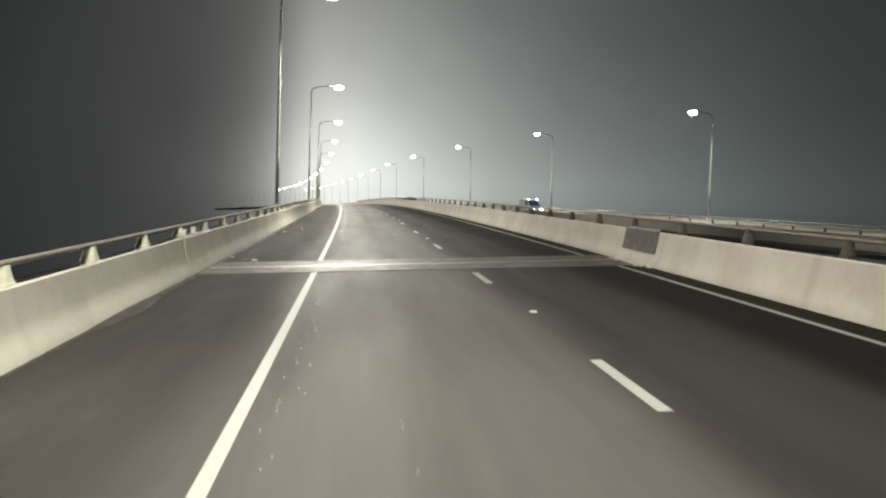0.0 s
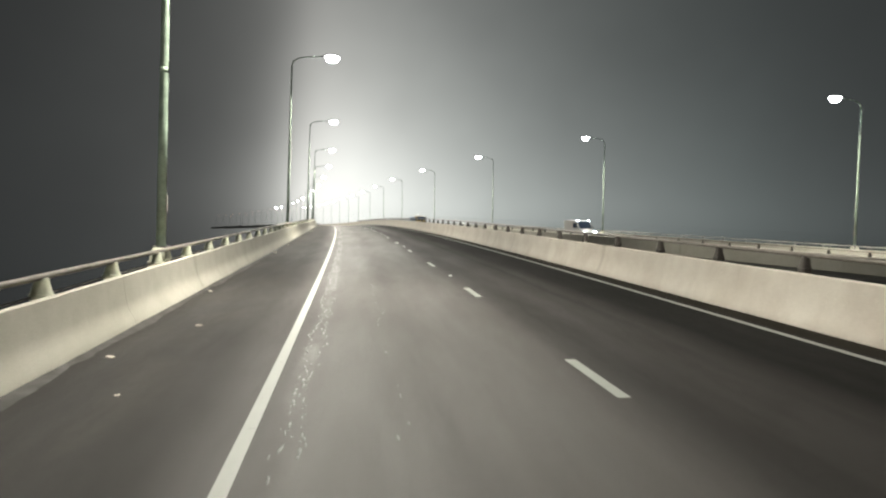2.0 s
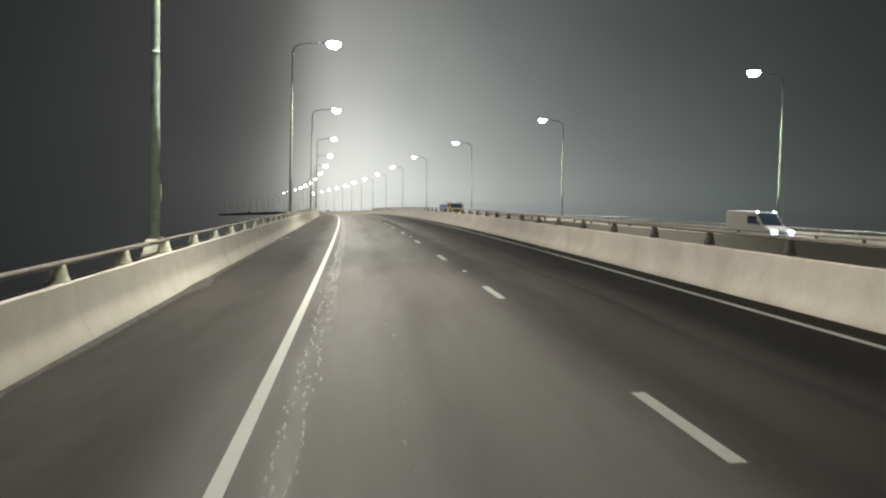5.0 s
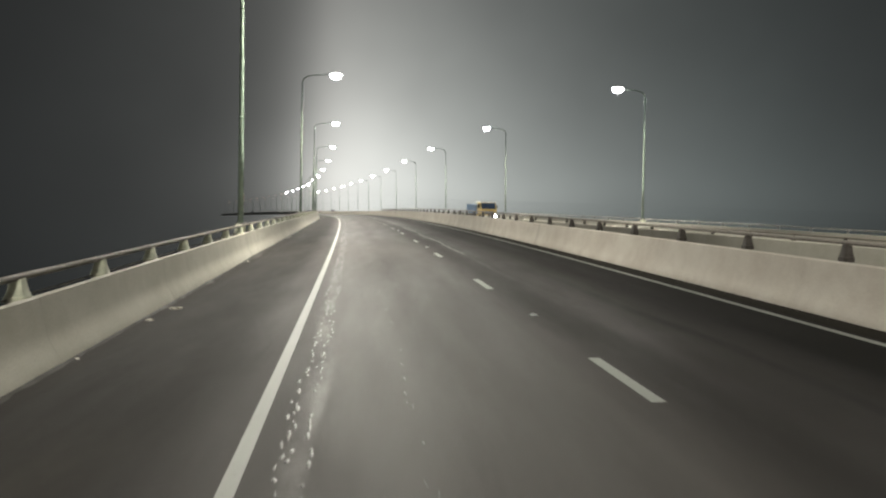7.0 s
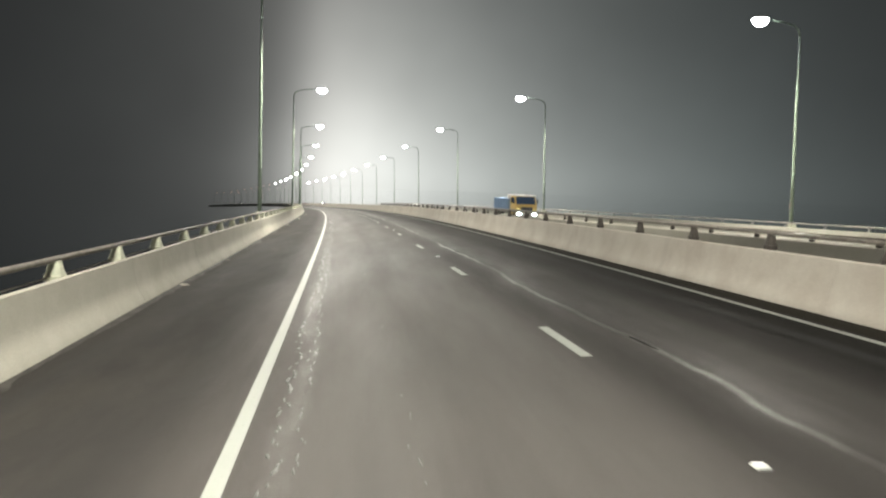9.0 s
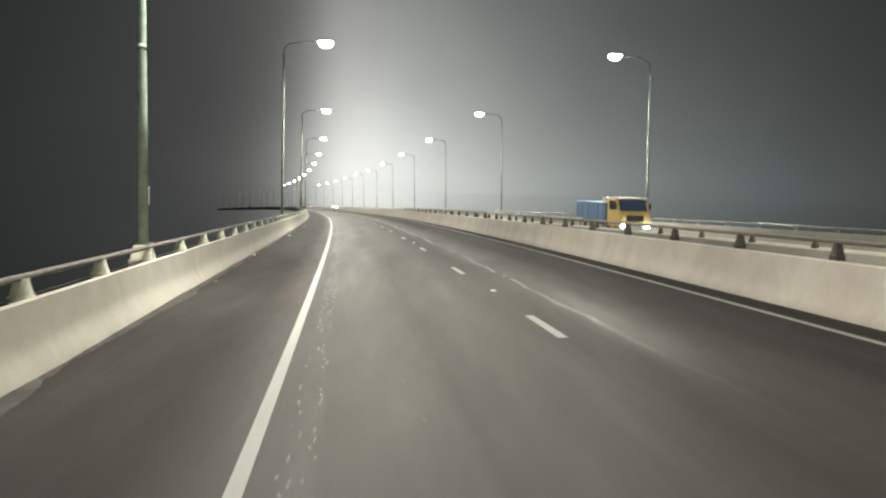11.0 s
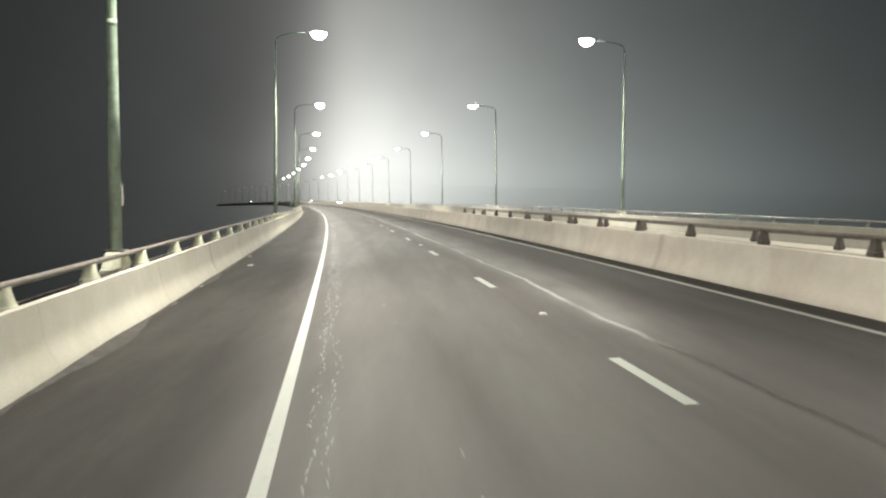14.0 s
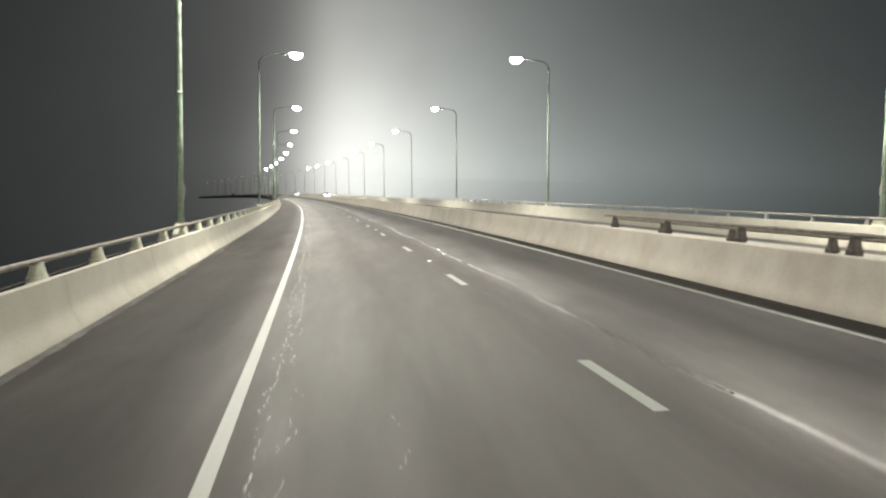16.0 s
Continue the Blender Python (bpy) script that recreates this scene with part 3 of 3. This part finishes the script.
railing("bridge_railing", at, heading, -3.12, -1, -34, 700, 69.5, "grey steel tube rail on pale cast posts along the parapet")
railing("bridge_railing", at, heading, 8.26, 1, -34, 251, 118.75, "brown-grey steel tube rail over the median, posts coloured dark as backlit", False, steel=BROWN_RAIL, post=BACKLIT_POST_MESH, thick=0.036)
railing("bridge_railing", over, other_turn, -0.38, -1, 60, 252, 100, "brown-grey steel tube rail on the opposite inner parapet", False, steel=BROWN_RAIL, post=BACKLIT_POST_MESH, thick=0.036)
railing("bridge_railing", over, other_turn, WIDE + 0.38, 1, 60, 700, 101, "grey steel tube rail on the opposite outer parapet", False, 360, steel=GALV, post=GREY_POST_MESH, thick=0.04)


# ---- street lamps ----
def street_lamp(bowl=BOWL):
    lamp = tagged(new("street_lamp"), "tall grey-green steel lamp post with a lit arm luminaire", "street lamp", "street lamps")
    lamp.empty_display_size = 0.3
    part("pedestal", box_mesh("pedestal", (0.36, 0.62, 0.28), POST, (0, 0, 0.14), 0.03, (0.78, 0.62)), lamp, "pale flared steel pedestal")
    part("corbel", box_mesh("corbel", (0.34, 0.70, 0.75), CONCRETE, (-0.03, 0, -0.375), 0.03), lamp, "pale concrete corbel behind the parapet")
    part("flange", box_mesh("flange", (0.34, 0.34, 0.03), DARK_STEEL, (0, 0, 0.295), 0.006), lamp)
    part("pole", tube_mesh("pole", [(0, 0, 0.31), (0, 0, 3), (0, 0, 7), (0, 0, 11.15)], [0.105, 0.094, 0.075, 0.052], POLE, 16), lamp)
    for z in (4.1, 8.0):
        r = 0.113 - 0.0049 * z
        part("collar", tube_mesh("collar", [(0, 0, z), (0, 0, z + 0.10)], [r, r], POLE, 12), lamp)
    part("hatch", box_mesh("hatch", (0.02, 0.11, 0.36), GALV, (0.113, 0, 1.25), 0.006), lamp, "small steel access hatch")
    part("arm", tube_mesh("arm", [(0, 0, 11.1), (0.10, 0, 11.45), (0.45, 0, 11.68), (1.1, 0, 11.80), (2.3, 0, 11.90)], [0.055, 0.05, 0.045, 0.042, 0.04], POLE, 10), lamp)
    bm = bmesh.new()
    bmesh.ops.create_uvsphere(bm, u_segments=24, v_segments=12, radius=1)
    for v in bm.verts:
        v.co = Vector((2.70 + v.co.x * 0.55, v.co.y * 0.35, 11.94 + max(v.co.z, -0.2) * 0.11))
    housing = part("housing", solid("housing", bm, HOUSING, True), lamp)
    part("spigot", tube_mesh("spigot", [(2.0, 0, 11.875), (2.25, 0, 11.9)], [0.055, 0.06], HOUSING, 10), housing)
    bm = bmesh.new()
    bmesh.ops.create_uvsphere(bm, u_segments=24, v_segments=16, radius=1)
    for v in bm.verts:
        deep = 0.40 if v.co.z < 0 else 0.06
        v.co = Vector((2.76 + v.co.x * 0.49, v.co.y * 0.40, 11.90 + v.co.z * deep))
    part("bowl", solid("bowl", bm, bowl, True), housing, "glowing glass bowl")
    return lamp


def beam_data(watts, spread=126):
    data = bpy.data.lights.new("lamp_beam", "SPOT")
    data.energy, data.color, data.spot_size, data.spot_blend, data.shadow_soft_size = watts, LAMP_TINT, radians(spread), 1.0, 0.25
    return data


FULL_BEAM, HALF_BEAM, FILL_BEAM = beam_data(LAMP_WATTS), beam_data(LAMP_WATTS / 2), beam_data(0.9 * LAMP_WATTS, 62)


def light_up(lamp, data, reach, tilts=(-36, 36)):
    for tilt in tilts:        # street optics throw their light up and down the road
        beam = new("lamp_beam", data)
        beam.parent = lamp
        beam.matrix_basis = pose(2.80, 0, 11.25, 0, -reach) @ pose(0, 0, 0, tilt) @ Matrix.Diagonal((0.9, 1, 1, 1))


def left_foot(k):
    s = 67.7 + 37.6 * k
    return Matrix.Translation(at(s, -3.316, 0.86)) @ Matrix.Rotation(heading(s), 4, "Z")


def right_foot(k):
    s = 107.2 + 37.2 * k
    return Matrix.Translation(over(s, WIDE + 0.57, 0.86)) @ Matrix.Rotation(other_turn(s) + math.pi, 4, "Z") @ Matrix.Rotation(radians(1.8), 4, "Y")


white_lamp, hazed_lamp = street_lamp(), street_lamp(HAZED_BOWL)
tagged(hazed_lamp, "tall grey-green steel lamp post with its bowl dimmed for haze", "street lamp", "street lamps")
left_row = [copy_thing(white_lamp, left_foot(k)) for k in range(-1, 15)] + [white_lamp]
right_row = [copy_thing(white_lamp, right_foot(k)) for k in range(-1, 14)]
white_lamp.matrix_basis = left_foot(-2)
for k in range(16, 24):        # round the far bend the bowls are dimmed to stand for haze
    copy_thing(hazed_lamp, left_foot(k))
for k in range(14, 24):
    copy_thing(hazed_lamp, right_foot(k))
hazed_lamp.matrix_basis = left_foot(15)
for lamp in left_row:
    light_up(lamp, FULL_BEAM, 0)
    # an added spot on each lamp brightens the opposite carriageway's inner parapet
    light_up(lamp, FILL_BEAM, 65, (0,))
for lamp in right_row:
    light_up(lamp, HALF_BEAM, 0)
    light_up(lamp, HALF_BEAM, 16)

# ---- expansion joint ----
joint = empty("expansion_joint", at(43.75, 0), "worn concrete nosings and steel comb across the carriageway", "expansion joint", kind="structure")
for name, a, b, z, mat in (("nosing", JOINT[0], 43.5, 0.010, NOSING), ("comb_plate", 43.5, 44.0, 0.006, COMB), ("nosing", 44.0, JOINT[1], 0.010, NOSING)):
    prof = [(-2.7, -0.01), (-2.7, z), (7.84, z), (7.84, -0.01)]
    part(name, sweep(name, at, prof, run(a, b, 0.6), mat), joint, "", joint.matrix_basis.inverted())
for k in range(0, 70):
    u = -2.6 + 0.149 * k
    part("comb_tooth", sweep("comb_tooth", at, [(u, 0.004), (u, 0.013), (u + 0.115, 0.013), (u + 0.115, 0.004)], [43.53, 43.97], COMB), joint, "", joint.matrix_basis.inverted())


def cover(name, foot, side, a, b, low, label, mat):
    prof = [(foot - side * (u + 0.012), z) for u, z in FACE if z >= low and z < 0.86 and u > -0.24] + [(foot - side * -0.215, 0.875), (foot - side * -0.47, 0.875)]
    prof += [(foot - side * -0.47, 0.862), (foot - side * -0.215, 0.862)] + [(foot - side * (u - 0.01), z) for u, z in FACE[::-1] if z >= low and z < 0.86 and u > -0.24]
    ob = tagged(new(name, sweep(name, at, prof, run(a, b, 0.8), mat)), label, "cover plate", "joint covers")
    return ob


cover("joint_cover_plate", 7.885, 1, 41.85, 44.1, 0.28, "dark rusty steel cover plate over the median parapet joint", RUSTY)
cover("joint_cover_plate", -2.725, -1, 42.2, 44.5, 0.05, "pale curved cover plate over the shoulder parapet joint", CONCRETE)
# white beads stand in for two thin highlights on the cover's near edge
for s in (42.24, 42.40):
    prof = [(-2.735 + u + 0.022, z) for u, z in FACE if 0.05 < z < 0.86 and u > -0.24] + [(-2.735 + u + 0.010, z) for u, z in FACE[::-1] if 0.05 < z < 0.86 and u > -0.24]
    tagged(new("edge_highlight", sweep("edge_highlight", at, prof, [s - 0.012, s + 0.012], WHITE_BODY)), "thin white bead standing for a highlight along the joint cover edge", "edge bead", "joint covers")
for s in (42.65, 43.75):
    mb = empty("marker_box", at(s, -3.02, 0.876), "small white junction box with a dark mark on the parapet", "junction box", "junction boxes")
    mb.matrix_basis = mb.matrix_basis @ Matrix.Rotation(heading(s), 4, "Z")
    part("case", box_mesh("case", (0.10, 0.13, 0.15), WHITE_BODY, (0, 0, 0.075), 0.01), mb)
    part("mark", box_mesh("mark", (0.006, 0.07, 0.05), DARK_STEEL, (0.052, 0, 0.085)), mb, "plain dark mark")
    part("lid", box_mesh("lid", (0.11, 0.14, 0.012), GALV, (0, 0, 0.156), 0.003), mb)

# ---- road studs and litter ----
def road_stud():
    st = tagged(new("road_stud"), "small grey raised reflective stud on the lane line", "road stud", "road studs")
    part("body", box_mesh("body", (0.115, 0.13, 0.022), STUD, (0, 0, 0.011), 0.006, (0.75, 0.6)), st)
    for y in (-0.057, 0.057):
        part("lens", box_mesh("lens", (0.075, 0.012, 0.012), LENS, (0, y, 0.011)), st, "clear reflector lens")
    return st


stud = road_stud()
for i, k in enumerate(range(-4, 36, 2)):
    s = 35.82 + 9 * k
    m = Matrix.Translation(at(s, LANE + 0.06, 0.001)) @ Matrix.Rotation(heading(s), 4, "Z")
    if i:
        copy_thing(stud, m)
    else:
        stud.matrix_basis = m


def scrap_mesh(seed, size, mat):
    rng = random.Random(seed)
    bm = bmesh.new()
    bmesh.ops.create_icosphere(bm, subdivisions=2, radius=1)
    for v in bm.verts:
        k = rng.uniform(0.55, 1.15)
        v.co = Vector((v.co.x * size * k, v.co.y * size * 1.5 * k, max(0.0, (v.co.z * 0.5 + 0.45)) * size * 0.45 * k))
    return solid("scrap", bm, mat)


SCRAPS = ((46.85, -2.55, 0.09, 0), (60.6, -2.28, 0.10, 0), (63.3, -1.65, 0.08, 0), (58.4, -1.55, 0.05, 0), (69.0, -2.45, 0.08, 0), (86.1, -2.5, 0.10, 0),
          (94.6, -2.52, 0.07, 0), (126.9, -2.53, 0.12, 0), (128.2, -2.4, 0.15, 0), (139.3, -2.58, 0.07, 0), (123.8, -2.62, 0.05, 0), (156.3, -2.56, 0.13, 0),
          (162.9, -2.55, 0.06, 0), (193.3, -2.58, 0.14, 0), (209.78, -2.36, 0.14, 0), (227.75, -2.1, 0.12, 0), (222.4, -2.62, 0.06, 0), (231.9, -2.55, 0.08, 0), (183.9, -2.45, 0.05, 0))
for i, (s, u, size, _) in enumerate(SCRAPS):
    ob = new("litter", scrap_mesh(i, 0.6 * size, PAPER))
    ob.matrix_basis = Matrix.Translation(at(s, u, 0.0)) @ Matrix.Rotation(heading(s) + i, 4, "Z")
    tagged(ob, "crumpled pale scrap of litter on the hard shoulder", "litter", "litter on the shoulder")
ob = new("litter", scrap_mesh(91, 0.09, RED_PAPER))
ob.matrix_basis = Matrix.Translation(at(45.75, -2.0, 0.01))
tagged(ob, "crushed brown-red carton lying on the hard shoulder", "litter", "litter on the shoulder")
ob = new("litter", scrap_mesh(92, 0.10, PAPER))
ob.matrix_basis = Matrix.Translation(at(45.55, -1.78, 0.01))
tagged(ob, "torn white paper beside the crushed carton", "litter", "litter on the shoulder")


# ---- vehicles on the opposite carriageway ----
def wheel(parent, x, y, r=0.45, w=0.26):
    bm = bmesh.new()
    bmesh.ops.create_cone(bm, cap_ends=True, segments=20, radius1=r, radius2=r, depth=w, matrix=Matrix.Rotation(radians(90), 4, "Y"))
    bmesh.ops.bevel(bm, geom=[e for e in bm.edges if len(e.link_faces) == 2 and e.calc_face_angle() > 1], offset=0.04, segments=2, affect="EDGES")
    w_ob = part("wheel", solid("tyre", bm, RUBBER), parent, "", Matrix.Translation((x, y, r)))
    bm = bmesh.new()
    bmesh.ops.create_cone(bm, cap_ends=True, segments=16, radius1=r * 0.58, radius2=r * 0.5, depth=w + 0.02, matrix=Matrix.Rotation(radians(90), 4, "Y"))
    part("rim", solid("rim", bm, GALV), w_ob)


def truck(m):
    """A tipper lorry, its front towards -y."""
    t = tagged(new("lorry"), "yellow-cabbed lorry with a blue load body and lit headlights", "lorry")
    part("chassis", box_mesh("chassis", (1.0, 7.2, 0.28), DARK_STEEL, (0, 3.7, 0.75), 0.03), t)
    cab = part("cab", extrude_mesh("cab", [(0.05, 0.62), (2.0, 0.62), (2.05, 2.0), (1.9, 2.58), (0.62, 2.60), (0.24, 1.72), (0.0, 1.56)], 2.3, YELLOW, 0.13), t)
    part("windscreen", extrude_mesh("windscreen", [(0.235, 1.66), (0.205, 1.675), (0.545, 2.50), (0.575, 2.49)], 2.06, WINDSCREEN), cab, "blue-tinted windscreen")
    part("roof", box_mesh("roof", (2.26, 1.45, 0.12), WHITE_BODY, (0, 1.22, 2.62), 0.05), cab, "white cab roof")
    for x in (-1.157, 1.157):
        part("side_window", box_mesh("side_window", (0.02, 0.95, 0.62), GLASS, (x, 1.2, 2.1), 0.008), cab)
    part("visor", box_mesh("visor", (2.2, 0.30, 0.09), WHITE_BODY, (0, 0.46, 2.60), 0.03), cab)
    part("bumper", box_mesh("bumper", (2.35, 0.22, 0.36), WHITE_BODY, (0, 0.02, 0.66), 0.05), t)
    part("grille", box_mesh("grille", (1.3, 0.04, 0.42), DARK_STEEL, (0, 0.01, 1.25), 0.01), cab)
    for x in (-0.86, 0.86):
        part("headlight", box_mesh("headlight", (0.34, 0.06, 0.22), HEADLIGHT, (x, -0.10, 0.72), 0.02), t, "lit white headlight")
        part("mirror", box_mesh("mirror", (0.10, 0.16, 0.42), DARK_STEEL, (x * 1.5, 0.35, 2.05), 0.02), cab)
    bed = part("load_body", box_mesh("load_body", (2.4, 5.0, 1.25), BLUE, (0, 4.75, 1.60), 0.04), t)
    for y in (2.5, 3.4, 4.3, 5.2, 6.1, 7.0):
        for x in (-1.22, 1.22):
            part("rib", box_mesh("rib", (0.06, 0.10, 1.2), BLUE, (x, y, 1.60), 0.01), bed)
    part("headboard", box_mesh("headboard", (2.3, 0.75, 0.42), WHITE_BODY, (0, 2.55, 2.45), 0.06), bed)
    for x, y in ((-0.95, 1.2), (0.95, 1.2), (-0.95, 5.2), (0.95, 5.2), (-0.95, 6.3), (0.95, 6.3)):
        wheel(t, x, y)
    t.matrix_basis = m


def car(m, label, light, group="oncoming cars"):
    c = tagged(new("car"), label, "car", group)
    body = [(0.0, 0.35), (4.3, 0.35), (4.35, 0.8), (4.2, 0.98), (3.45, 1.02), (2.9, 1.42), (1.75, 1.46), (1.15, 1.0), (0.15, 0.84), (-0.03, 0.6)]
    b = part("body", extrude_mesh("body", body, 1.72, SILVER, 0.05), c)
    part("windscreen", extrude_mesh("windscreen", [(1.17, 1.03), (1.14, 1.04), (1.70, 1.44), (1.73, 1.43)], 1.45, GLASS), b)
    part("rear_window", extrude_mesh("rear_window", [(3.42, 1.05), (3.45, 1.06), (2.95, 1.42), (2.92, 1.41)], 1.45, GLASS), b)
    for x in (-0.867, 0.867):
        part("side_window", extrude_mesh("side_window", [(1.35, 1.05), (3.25, 1.05), (2.85, 1.36), (1.8, 1.39)], 0.02, GLASS), b, "", Matrix.Translation((x, 0, 0)))
        part("mirror", box_mesh("mirror", (0.16, 0.10, 0.12), DARK_STEEL, (x * 1.08, 1.35, 1.05), 0.02), b)
    for x in (-0.66, 0.66):
        part("headlight", box_mesh("headlight", (0.30, 0.08, 0.18), light, (x, -0.05, 0.68), 0.02), c, "lit white headlight")
        part("tail_light", box_mesh("tail_light", (0.26, 0.06, 0.14), TAILLIGHT, (x, 4.34, 0.82), 0.02), c)
        for y in (0.85, 3.45):
            wheel(c, x * 1.18, y, 0.31, 0.2)
    c.matrix_basis = m


def van(m, light, label):
    v = tagged(new("van"), label, "van", "oncoming vans")
    shape = [(0.0, 0.40), (4.6, 0.40), (4.65, 2.05), (4.5, 2.22), (1.75, 2.20), (0.95, 1.28), (0.15, 1.10), (-0.02, 0.8)]
    b = part("body", extrude_mesh("body", shape, 1.8, VAN_PAINT, 0.06), v)
    part("windscreen", extrude_mesh("windscreen", [(0.99, 1.34), (0.96, 1.35), (1.66, 2.14), (1.69, 2.13)], 1.55, GLASS), b)
    part("bumper", box_mesh("bumper", (1.82, 0.18, 0.25), DARK_STEEL, (0, 0.0, 0.52), 0.04), v)
    for x in (-0.907, 0.907):
        part("side_window", box_mesh("side_window", (0.02, 0.9, 0.55), GLASS, (x, 1.95, 1.65), 0.006), b)
        part("mirror", box_mesh("mirror", (0.14, 0.10, 0.24), DARK_STEEL, (x * 1.1, 1.25, 1.45), 0.02), b)
    for x in (-0.70, 0.70):
        part("headlight", box_mesh("headlight", (0.30, 0.10, 0.22), light, (x, -0.01, 0.92), 0.02), v, "lit white headlight")
        part("marker_light", box_mesh("marker_light", (0.14, 0.05, 0.06), light, (x, 1.70, 2.22), 0.01), b, "lit roof marker light")
        for y in (0.85, 3.6):
            wheel(v, x * 1.15, y, 0.34, 0.2)
    v.matrix_basis = m


def on_other(s, v):
    return Matrix.Translation(over(s, v, 0.0)) @ Matrix.Rotation(other_turn(s), 4, "Z")


truck(on_other(211.5, 6.6) @ Matrix.Scale(0.92, 4))
van(on_other(136.0, 5.0), HEADLIGHT, "pale silver van with lit headlights on the opposite carriageway")
van(on_other(890.0, 4.0), FAR_HEADLIGHT, "far pale van with bright headlights on the curve")
car(on_other(500.0, 6.2), "distant silver oncoming car with bright headlights", FAR_HEADLIGHT)
car(on_other(935.0, 4.0), "far silver oncoming car with bright headlights", FAR_HEADLIGHT)
car(on_other(600.0, 4.0), "distant silver oncoming car with glaring headlights", FAR_HEADLIGHT)
car(Matrix.Translation(at(905, 1.8)) @ Matrix.Rotation(heading(905) + math.pi, 4, "Z"), "distant silver car driving ahead with red tail lights", HEADLIGHT, "cars ahead")
